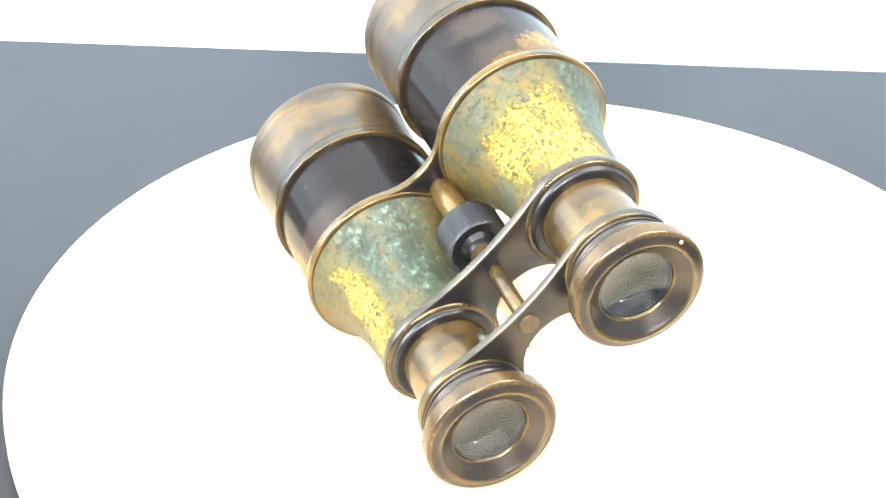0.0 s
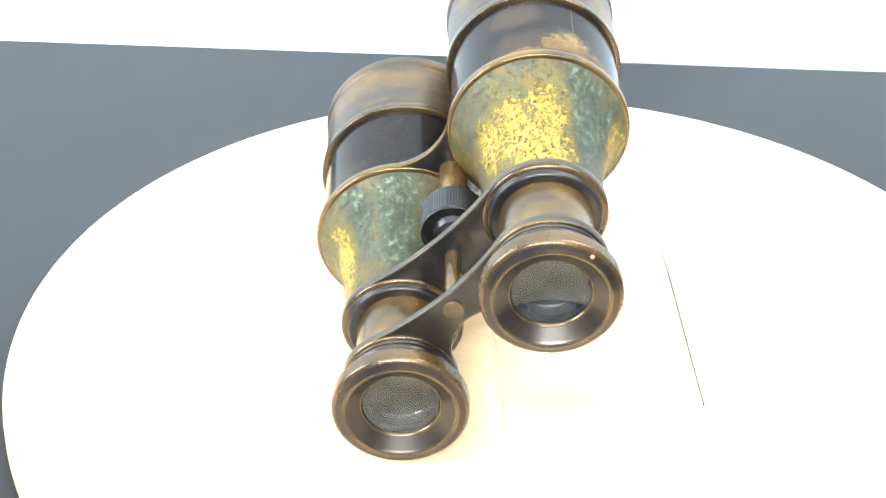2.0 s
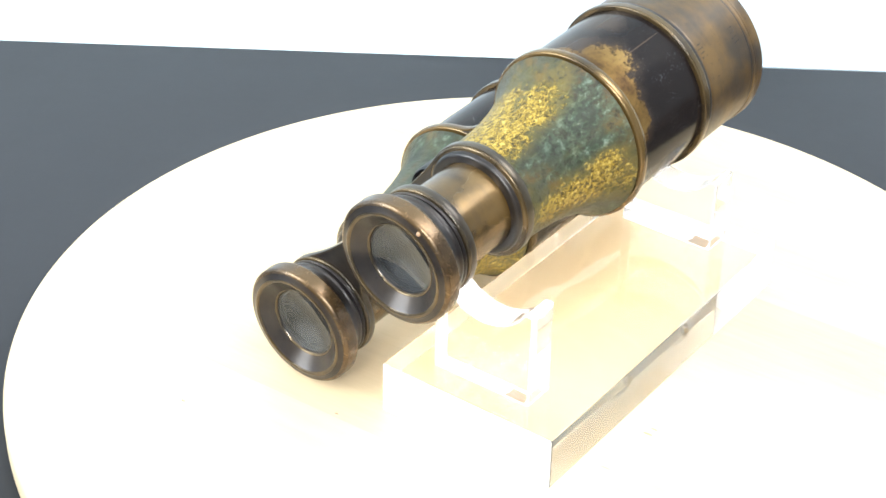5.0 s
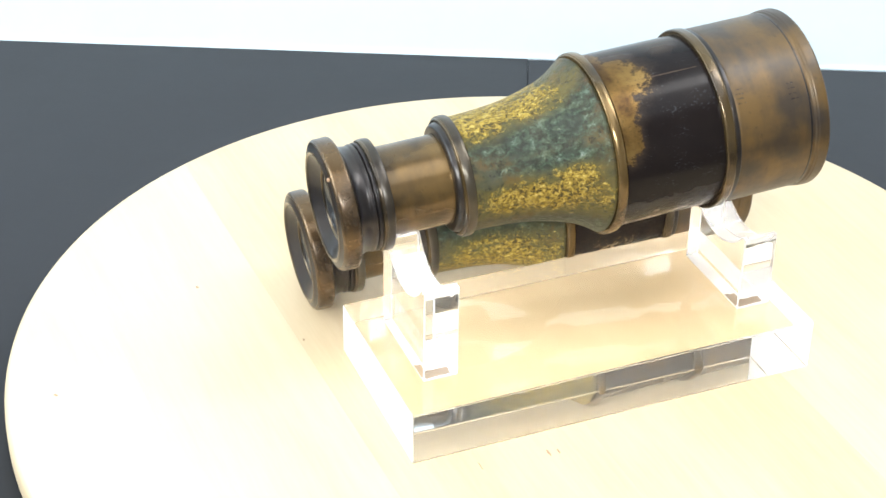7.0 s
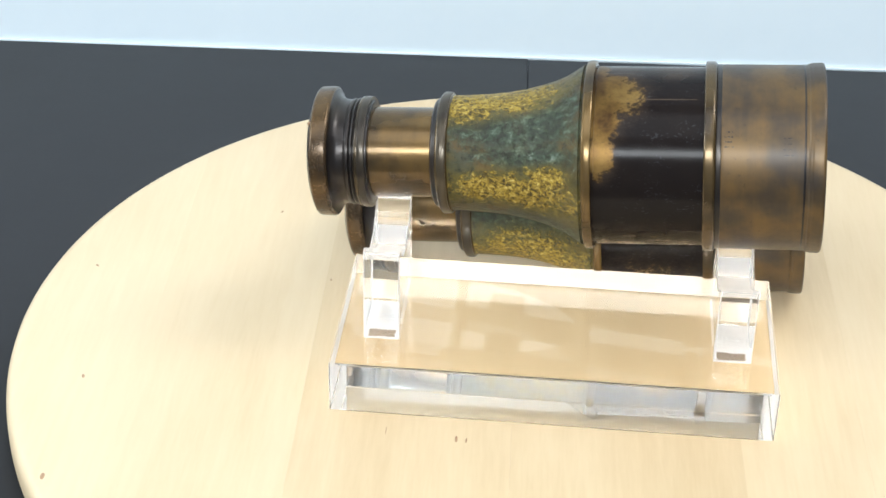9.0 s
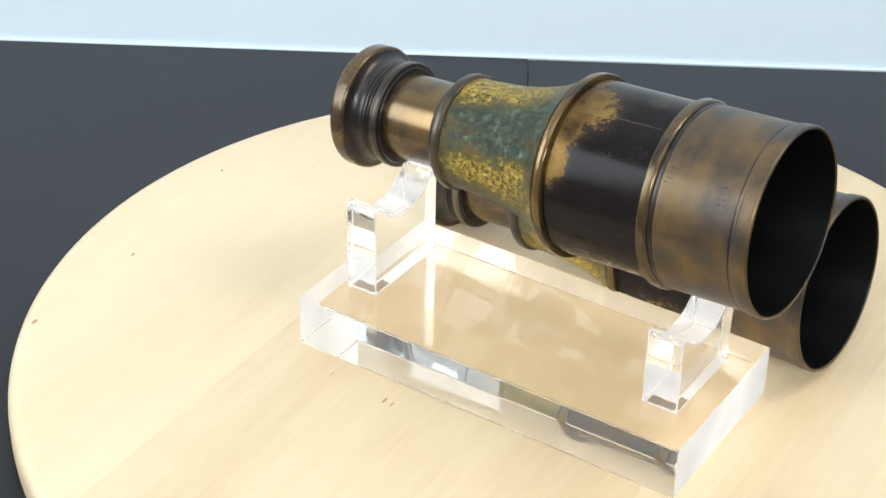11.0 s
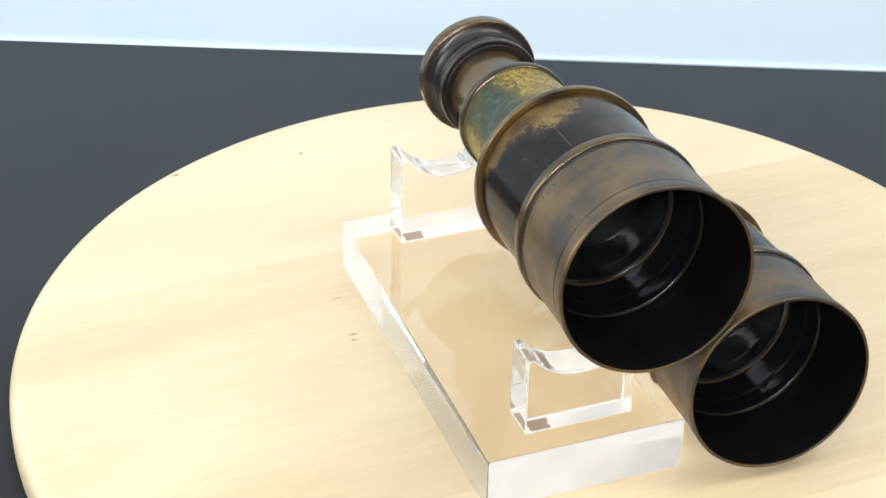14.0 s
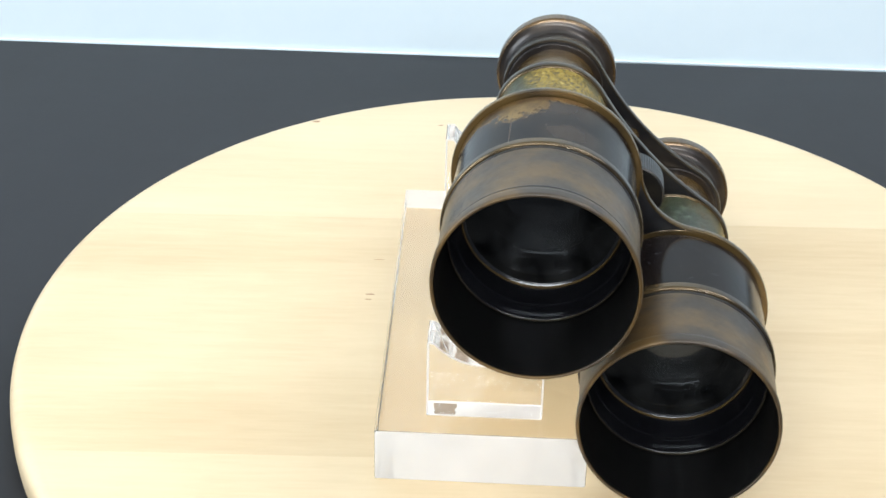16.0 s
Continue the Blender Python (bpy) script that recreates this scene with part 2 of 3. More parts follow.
BLACK = plain("matt_black_inside", (0.002, 0.002, 0.002), (0.005, 0.0047, 0.0045), 90, 0.32, spec=0.25)
CELL = plain("glossy_black_lacquer", (0.003, 0.003, 0.004), (0.006, 0.006, 0.0075), 90, 0.15)
# Brown of the wood seen through a bonded foot, put into a film.
SEEN_WOOD = plain("wood_seen_through_foot", (0.20, 0.135, 0.085), (0.36, 0.25, 0.16), 220, 0.4)
TABLE = plain("dark_grey_laminate", (0.0140, 0.0142, 0.0168), (0.0184, 0.0187, 0.0215), 14, 0.5, 0, 0.08, spec=0.32)
WHITE = plain("white_painted_wall", (0.68, 0.78, 0.84), (0.72, 0.81, 0.86), 9, 0.30, 0, 0.05)
ROOM = plain("pale_room_paint", (0.30, 0.32, 0.35), (0.36, 0.38, 0.41), 4, 0.7)
FLOOR = plain("grey_floor", (0.20, 0.19, 0.18), (0.28, 0.27, 0.25), 5, 0.5)


def glass(name, ior, colour, rough=0.0):
    m, nodes, links, b = material(name)
    b.inputs["Base Color"].default_value = (*colour, 1)
    b.inputs["Transmission Weight"].default_value = 1.0
    b.inputs["IOR"].default_value = ior
    b.inputs["Roughness"].default_value = rough
    return m




def acrylic(name, haze, tint, white=(0.92, 0.95, 0.97)):
    """Clear acrylic with a share of white haze on its faces, from sawing or for caught light."""
    m, nodes, links, b = material(name)
    b.inputs["Base Color"].default_value = (*tint, 1)
    b.inputs["Transmission Weight"].default_value = 1.0
    b.inputs["IOR"].default_value = 1.49
    b.inputs["Roughness"].default_value = 0.0 if haze < 0.2 else 0.06
    if not haze:
        return m
    d = node(nodes, "ShaderNodeBsdfDiffuse", Color=(*white, 1))
    t = node(nodes, "ShaderNodeBsdfTranslucent", Color=(*white, 1))
    both, out = nodes.new("ShaderNodeMixShader"), nodes.new("ShaderNodeMixShader")
    both.inputs[0].default_value = 0.5
    links.new(d.outputs[0], both.inputs[1])
    links.new(t.outputs[0], both.inputs[2])
    grain = noise_tex(nodes, links, coords(nodes), 25, 2, 0.5)
    links.new(maths(nodes, links, "MULTIPLY", maths(nodes, links, "ADD", grain, 0.5), haze), out.inputs[0])
    links.new(b.outputs[0], out.inputs[1])
    links.new(both.outputs[0], out.inputs[2])
    links.new(out.outputs[0], nodes["Material Output"].inputs["Surface"])
    return m


# The slab's tint holds the shade that lies on the wood beneath it.
ACRYLIC, SLAB, ACRYLIC_SIDE, ACRYLIC_END = acrylic("clear_acrylic", 0.0, (0.97, 0.965, 0.95)), acrylic("shade_tinted_acrylic", 0.0, (0.835, 0.800, 0.745)), acrylic("polished_acrylic_side", 0.04, (0.97, 0.98, 0.985)), acrylic("sawn_or_bright_acrylic", 0.78, (0.98, 0.98, 0.98), (0.97, 0.93, 0.90))
# White haze on the rear face stands in for light gathered behind the slab.
ACRYLIC_REAR = acrylic("glow_hazed_acrylic_rear", 0.07, (0.97, 0.98, 0.985))


def lens_glass(name, veil):
    """Old glass tinted dark for its unlit tube, with a share of grey reflection haze in its colour."""
    m = glass(name, 1.68, (0.075, 0.08, 0.085))
    nodes, links = m.node_tree.nodes, m.node_tree.links
    b = nodes["Principled BSDF"]
    b.inputs["Specular Tint"].default_value = (0.40, 0.43, 0.47, 1)
    # Even grey mixed into the colour stands in for soft reflections.
    d, out = node(nodes, "ShaderNodeBsdfDiffuse", Color=(0.42, 0.42, 0.41, 1)), nodes.new("ShaderNodeMixShader")
    blur = noise_tex(nodes, links, coords(nodes), 120, 3, 0.5)
    links.new(maths(nodes, links, "MULTIPLY", step(nodes, links, blur, 0.25, 0.75), veil), out.inputs[0])
    links.new(b.outputs[0], out.inputs[1])
    links.new(d.outputs[0], out.inputs[2])
    links.new(out.outputs[0], nodes["Material Output"].inputs["Surface"])
    return m


LENS, EYE_LENS = lens_glass("dark_tinted_lens_glass", 0.03), lens_glass("grey_veiled_lens_glass", 0.06)


def birch(name, tone):
    """Pale varnished birch with fine grain along local y, each board toned a little differently."""
    m, nodes, links, b = material(name)
    v = coords(nodes)
    rnd = nodes.new("ShaderNodeObjectInfo").outputs["Random"]
    shift = nodes.new("ShaderNodeCombineXYZ")
    links.new(maths(nodes, links, "MULTIPLY", rnd, 7.0), shift.inputs["Z"])
    add = nodes.new("ShaderNodeVectorMath")
    links.new(v, add.inputs[0])
    links.new(shift.outputs[0], add.inputs[1])
    mp = nodes.new("ShaderNodeMapping")
    mp.inputs["Scale"].default_value = (9.0, 0.8, 9.0)
    links.new(add.outputs[0], mp.inputs["Vector"])
    broad = noise_tex(nodes, links, mp.outputs[0], 3.2, 4, 0.55, 0.6)
    fine = noise_tex(nodes, links, mp.outputs[0], 42, 5, 0.65)
    flame = noise_tex(nodes, links, v, 16, 3, 0.5)
    f = maths(nodes, links, "ADD", maths(nodes, links, "MULTIPLY_ADD", broad, 0.22, 0.21), maths(nodes, links, "MULTIPLY", fine, 0.14))
    f = maths(nodes, links, "ADD", f, maths(nodes, links, "MULTIPLY", flame, 0.12))
    f = maths(nodes, links, "ADD", f, maths(nodes, links, "MULTIPLY", maths(nodes, links, "SUBTRACT", rnd, 0.5), 0.08))
    f = maths(nodes, links, "ADD", f, tone)
    col = ramp(nodes, links, f, (0.28, (0.49, 0.345, 0.186)), (0.45, (0.64, 0.495, 0.308)), (0.64, (0.73, 0.603, 0.412)))
    links.new(col, b.inputs["Base Color"])
    b.inputs["Roughness"].default_value = 0.40
    bump(nodes, links, b, fine, 0.05, 0.0002)
    return m


PALE_BIRCH, TAN_BIRCH, DEEP_BIRCH = birch("pale_birch", 0.03), birch("tan_birch", -0.035), birch("deep_tan_birch", -0.06)
KNOT = plain("brown_pin_knot", (0.30, 0.17, 0.09), (0.42, 0.26, 0.15), 300, 0.5)


# ---------------------------------------------------------------- mesh helpers
def part(name, bm, mat, parent=None, label="", smooth=True):
    me = bpy.data.meshes.new(name)
    bm.normal_update()
    for f in bm.faces:
        f.smooth = smooth
    bm.to_mesh(me)
    bm.free()
    me.materials.append(mat)
    if smooth:
        me.set_sharp_from_angle(angle=radians(38))
    ob = new(name, me)
    ob.parent = parent
    if label:
        tagged(ob, label)
    return ob


def lathe(profile, steps=96, close=False):
    """Turn a profile of (z, r) about z. close: join its last ring to its first."""
    bm = bmesh.new()
    rings = []
    for z, r in profile:
        if r < 1e-6:
            rings.append([bm.verts.new((0, 0, z))])
        else:
            rings.append([bm.verts.new((r * math.cos(2 * math.pi * k / steps), r * math.sin(2 * math.pi * k / steps), z)) for k in range(steps)])
    pairs = list(zip(rings, rings[1:])) + ([(rings[-1], rings[0])] if close else [])
    for a, b in pairs:
        for k in range(steps):
            j = (k + 1) % steps
            if len(a) == 1 and len(b) == 1:
                continue
            if len(a) == 1:
                bm.faces.new((a[0], b[j], b[k]))
            elif len(b) == 1:
                bm.faces.new((a[k], a[j], b[0]))
            else:
                bm.faces.new((a[k], a[j], b[j], b[k]))
    bmesh.ops.recalc_face_normals(bm, faces=bm.faces)
    return bm


def rounded(points, radius, n=4):
    """Round the inner corners of an open polyline of (z, r)."""
    out = [points[0]]
    for a, p, b in zip(points, points[1:], points[2:]):
        va, vb = Vector(a) - Vector(p), Vector(b) - Vector(p)
        d = min(radius, va.length * 0.45, vb.length * 0.45)
        s, e = Vector(p) + va.normalized() * d, Vector(p) + vb.normalized() * d
        for k in range(n + 1):
            t = k / n
            q = s * (1 - t) ** 2 + Vector(p) * 2 * t * (1 - t) + e * t * t
            out.append((q.x, q.y))
    return out + [points[-1]]


def box(bm, x0, x1, y0, y1, z0, z1):
    geo = bmesh.ops.create_cube(bm, size=1.0, matrix=Matrix.Translation(((x0 + x1) / 2, (y0 + y1) / 2, (z0 + z1) / 2)) @ Matrix.Diagonal((x1 - x0, y1 - y0, z1 - z0, 1)))
    return geo["verts"]


def bevelled(bm, width, segments=2):
    bmesh.ops.bevel(bm, geom=list(bm.edges), offset=width, segments=segments, profile=0.5, affect="EDGES", clamp_overlap=True)
    return bm


# ---------------------------------------------------------------- the room
TABLE_Z = -0.016
WALL_TURN = math.degrees(math.atan2(0.0118, 0.4044))
back = pose(-0.0097, 0.2411, 0, 0, 0, WALL_TURN)   # the line where table and wall meet


def structure(name, bm, mat, label, category, m=None, smooth=False):
    ob = part(name, bm, mat, None, label, smooth)
    tagged(ob, label, category, kind="structure")
    if m is not None:
        ob.matrix_world = m
    return ob


bm = bmesh.new(); box(bm, -2.2, 2.2, 0.0, 0.1, -0.76, 1.74)
structure("wall_north", bm, WHITE, "smooth white painted wall behind the tables", "wall", back)
bm = bmesh.new(); box(bm, -2.3, -2.2, -2.6, 0.0, -0.76, 1.74)
structure("wall_west", bm, ROOM, "plain pale painted room wall", "wall", back)
bm = bmesh.new(); box(bm, 2.2, 2.3, -2.6, 0.0, -0.76, 1.74)
structure("wall_east", bm, ROOM, "plain pale painted room wall", "wall", back)
bm = bmesh.new(); box(bm, -2.2, 2.2, -2.7, -2.6, -0.76, 1.74)
structure("wall_south", bm, ROOM, "plain pale painted room wall", "wall", back)
bm = bmesh.new(); box(bm, -2.3, 2.3, -2.7, 0.1, 1.74, 1.84)
structure("ceiling", bm, ROOM, "plain pale room ceiling", "ceiling", back)
bm = bmesh.new(); box(bm, -2.3, 2.3, -2.7, 0.1, -0.86, -0.76)
structure("floor", bm, FLOOR, "plain grey room floor", "floor", back)


bm = bmesh.new(); box(bm, -1.5, 1.5, -0.0012, -0.0002, TABLE_Z + 0.0001, TABLE_Z + 0.0008)
structure("trim", bm, WHITE, "thin white bead along the foot of the wall", "trim", back)


def table(x0, x1, gap):
    root = new("table")
    root.matrix_world = back @ pose((x0 + x1) / 2, -0.35, -0.76)
    w = (x1 - x0) / 2 - 0.00012
    bm = bmesh.new(); box(bm, -w, w, -0.35, 0.35 - gap, 0.716, 0.76 + TABLE_Z)
    part("tabletop", bevelled(bm, 0.0003), TABLE, root)
    for sx in (-1, 1):
        for y in (-0.3, 0.29):
            bm = bmesh.new(); box(bm, sx * (w - 0.05) - 0.02, sx * (w - 0.05) + 0.02, y - 0.02, y + 0.02, 0.0, 0.716)
            part("leg", bevelled(bm, 0.002), DARK, root)
    return tagged(root, "dark grey laminate table pushed against the white wall", "table", "tables along the wall")


table(-1.5, 0.0, 0.0004)
table(0.0, 1.5, 0.0016)


# ---------------------------------------------------------------- the turntable
DISC_R, GRAIN = 0.1760, 5.5


def turntable():
    root = new("turntable")
    edge = rounded([(TABLE_Z + 0.0003, 0.0), (TABLE_Z + 0.0003, DISC_R), (0.0, DISC_R), (0.0, 0.0)], 0.0055, 6)
    cuts = [-0.2, -0.13, -0.074, -0.006, 0.066, 0.105, 0.2]
    boards = (PALE_BIRCH, PALE_BIRCH, TAN_BIRCH, TAN_BIRCH, DEEP_BIRCH, PALE_BIRCH)
    for a, b, wood in zip(cuts, cuts[1:], boards):
        bm = lathe(edge, 240)
        bmesh.ops.rotate(bm, verts=bm.verts, matrix=Matrix.Rotation(radians(-GRAIN), 3, "Z"))
        for co, no in ((a + 0.00001, (-1, 0, 0)), (b - 0.00001, (1, 0, 0))):
            bmesh.ops.bisect_plane(bm, geom=list(bm.verts) + list(bm.edges) + list(bm.faces), plane_co=(co, 0, 0), plane_no=no, clear_outer=True)
            bmesh.ops.holes_fill(bm, edges=[e for e in bm.edges if e.is_boundary])
        ob = part("board", bm, wood, root)
        ob.matrix_local = pose(-0.0004, 0.0011, 0, 0, 0, GRAIN)
    # pin knots and nicks in the boards
    for x, y, w, l, a in ((-0.143, -0.048, 0.0007, 0.0016, 20), (-0.1025, 0.0635, 0.0006, 0.0012, 0), (-0.159, 0.016, 0.0006, 0.0012, 40),
                          (-0.139, -0.0986, 0.0009, 0.0022, 10), (-0.018, -0.059, 0.0006, 0.0024, 6), (-0.0148, -0.0592, 0.0004, 0.0018, 4),
                          (-0.0404, -0.0587, 0.0002, 0.0030, 5), (-0.075, 0.0218, 0.0005, 0.001, 0)):
        bm = bmesh.new()
        bmesh.ops.create_uvsphere(bm, u_segments=10, v_segments=6, radius=1.0, matrix=Matrix.Diagonal((w * 0.8, l * 0.75, 0.0002, 1)))
        ob = part("knot", bm, KNOT, root, "small brown pin knot in the wood")
        ob.matrix_local = pose(x, y, -0.00005, 0, 0, a)
    return tagged(root, "round turntable of pale glued birch boards on a dark table", "turntable")


# ---------------------------------------------------------------- the acrylic stand
STAND = pose(0.0083, -0.0156, 0.0, 0, 0, 3.46)


def cradle(depth, width, top, radius, drop):
    """An upright acrylic block with a hollow cut across its top; its hollow runs along x."""
    bm = bmesh.new()
    n = 24
    half = math.sqrt(radius * radius - (radius - drop) ** 2)
    pts = [(-depth / 2, 0.0), (depth / 2, 0.0), (depth / 2, top)]
    for k in range(n + 1):
        y = half - 2 * half * k / n
        pts.append((y, top - (math.sqrt(max(radius * radius - y * y, 0)) - (radius - drop))))
    pts.append((-depth / 2, top))
    front = [bm.verts.new((-width / 2, y, z)) for y, z in pts]
    rear = [bm.verts.new((width / 2, y, z)) for y, z in pts]
    bm.faces.new(front[::-1]); bm.faces.new(rear)
    for i in range(len(pts)):
        j = (i + 1) % len(pts)
        bm.faces.new((front[i], front[j], rear[j], rear[i]))
    bmesh.ops.recalc_face_normals(bm, faces=bm.faces)
    return bm


def glue_film(depth, width):
    """A thin film under one end of a block's foot, with a ragged edge, brown for the wood seen through it."""
    bm = bmesh.new()
    n, low, high = 64, [], []
    for k in range(n):
        a = 2 * math.pi * k / n
        c, q = math.cos(a), math.sin(a)
        r = 0.80 / max(abs(c), abs(q)) * (1 - random.uniform(0.0, 0.22) * (1 if c > -0.3 else 0.2))
        low.append(bm.verts.new((r * c * width / 2, (r * q * 0.26 - 0.68) * depth / 2, 0.00004)))
        high.append(bm.verts.new((r * c * width / 2, (r * q * 0.26 - 0.68) * depth / 2, 0.00010)))
    bm.faces.new(high); bm.faces.new(low[::-1])
    for k in range(n):
        j = (k + 1) % n
        bm.faces.new((low[k], low[j], high[j], high[k]))
    return bm


def stand():
    root = new("display_stand")
    bm = bmesh.new(); box(bm, -0.0705, 0.0705, -0.032, 0.032, 0.0002, 0.0186)
    ob = part("base", bevelled(bm, 0.0005, 2), SLAB, root, "thick clear acrylic slab with polished edges", smooth=False)
    for mat in (ACRYLIC_SIDE, ACRYLIC_END, ACRYLIC_REAR):
        ob.data.materials.append(mat)
    for f in ob.data.polygons:
        f.material_index = 3 if f.normal.y > 0.9 else 2 if abs(f.normal.x) > 0.9 else 0 if abs(f.normal.z) > 0.9 else 1
    parts = [ob]
    for x, y, d, w, top, r, drop in ((-0.0555, 0.0007, 0.0355, 0.0115, 0.0328, 0.0175, 0.0085), (0.0560, 0.0005, 0.0350, 0.0120, 0.0268, 0.0195, 0.0075)):
        ob = part("cradle", bevelled(cradle(d, w, top, r, drop), 0.00035, 2), ACRYLIC, root, "clear acrylic block hollowed on top to cradle a tube", smooth=False)
        for mat in (ACRYLIC_SIDE, ACRYLIC_END):
            ob.data.materials.append(mat)
        for f in ob.data.polygons:
            # White haze on feet and bevels stands in for their bright inner reflections.
            f.material_index = 2 if f.normal.z < -0.5 or 0.15 < abs(f.normal.x) < 0.95 else 1 if abs(f.normal.x) < 0.5 else 0
        ob.matrix_local = pose(x, y, 0.0187)
        parts.append(ob)
        seen_patch = part("glue_film", glue_film(d, w), SEEN_WOOD, ob, "ragged brown film for the wood seen through the block's foot", smooth=False)
        parts.append(seen_patch)
    for ob in parts:
        ob.visible_shadow = False
    return tagged(root, "clear acrylic display stand of a slab with two hollowed blocks", "display stand")


# ---------------------------------------------------------------- the binoculars
AXIS = Vector((0.99677, 0.01666, 0.07852)).normalized()
ACROSS = Vector((0.0445, 0.6995, -0.7132))
ACROSS = (ACROSS - AXIS * ACROSS.dot(AXIS)).normalized()
UPRIGHT = AXIS.cross(ACROSS)
GLASSES = Matrix.Translation((-0.06947, 0.00012, 0.06528)) @ Matrix((ACROSS, UPRIGHT, AXIS)).transposed().to_4x4()
SPACING = 0.06175


def bridge(r, top, low, z0, z1, hole, edge_only=False):
    """A plate round two rings, drawn in between them by round fillets to the heights top and low."""
    bm = bmesh.new()
    half = SPACING / 2

    def waist(y, side):
        rho = (half * half + y * y - r * r) / (2 * (r - side * y))
        cy = y + side * rho
        edge = math.atan2(half, side * cy)          # from the vertical, at the ring's centre
        turn = math.atan2(half, side * cy)
        n = 18
        return edge, [(half + rho * math.sin(a), side * (side * cy - rho * math.cos(a))) for a in [turn * (2 * k / n - 1) for k in range(n + 1)]]

    up_edge, up = waist(top, 1)
    low_edge, down = waist(low, -1)
    far = [(SPACING + r * math.cos(a), r * math.sin(a)) for a in np.linspace(math.pi / 2 + up_edge, -math.pi / 2 - low_edge, 50)[1:-1]]
    near = [(SPACING - x, y) for x, y in reversed(far)]
    loop = up + far + down[::-1] + near
    if edge_only:
        n = len(loop)
        rows = []
        for k in range(n):
            (ax, ay), (px, py), (cx, cy) = loop[k - 1], loop[k], loop[(k + 1) % n]
            d = Vector((cx - ax, cy - ay)).normalized()
            nx, ny = -d.y, d.x
            rows.append([bm.verts.new((px + nx * o, py + ny * o, z)) for o, z in ((-0.0005, z0 - 0.00008), (0.0001, z0 - 0.00008), (0.0003, z0 + 0.0004), (0.0003, z1 - 0.0004), (0.0001, z1 + 0.00008), (-0.0005, z1 + 0.00008))])
        for k in range(n):
            a, b = rows[k], rows[(k + 1) % n]
            for i in range(6):
                bm.faces.new((a[i], a[(i + 1) % 6], b[(i + 1) % 6], b[i]))
        bmesh.ops.recalc_face_normals(bm, faces=bm.faces)
        return bm
    edges = []
    for ring in (loop, *([(cx + hole * math.cos(2 * math.pi * k / 48), hole * math.sin(2 * math.pi * k / 48)) for k in range(48)] for cx in (0.0, SPACING))):
        vs = [bm.verts.new((x, y, z0)) for x, y in ring]
        edges += [bm.edges.new((vs[k], vs[(k + 1) % len(vs)])) for k in range(len(vs))]
    bmesh.ops.triangle_fill(bm, use_beauty=True, use_dissolve=False, edges=edges)
    top_faces = bmesh.ops.extrude_face_region(bm, geom=list(bm.faces))["geom"]
    bmesh.ops.translate(bm, verts=[g for g in top_faces if isinstance(g, bmesh.types.BMVert)], vec=(0, 0, z1 - z0))
    bmesh.ops.recalc_face_normals(bm, faces=bm.faces)
    rim = [e for e in bm.edges if len(e.link_faces) == 2 and e.calc_face_angle() > 1.2]
    bmesh.ops.bevel(bm, geom=rim, offset=0.0004, segments=2, profile=0.5, affect="EDGES")
    return bm


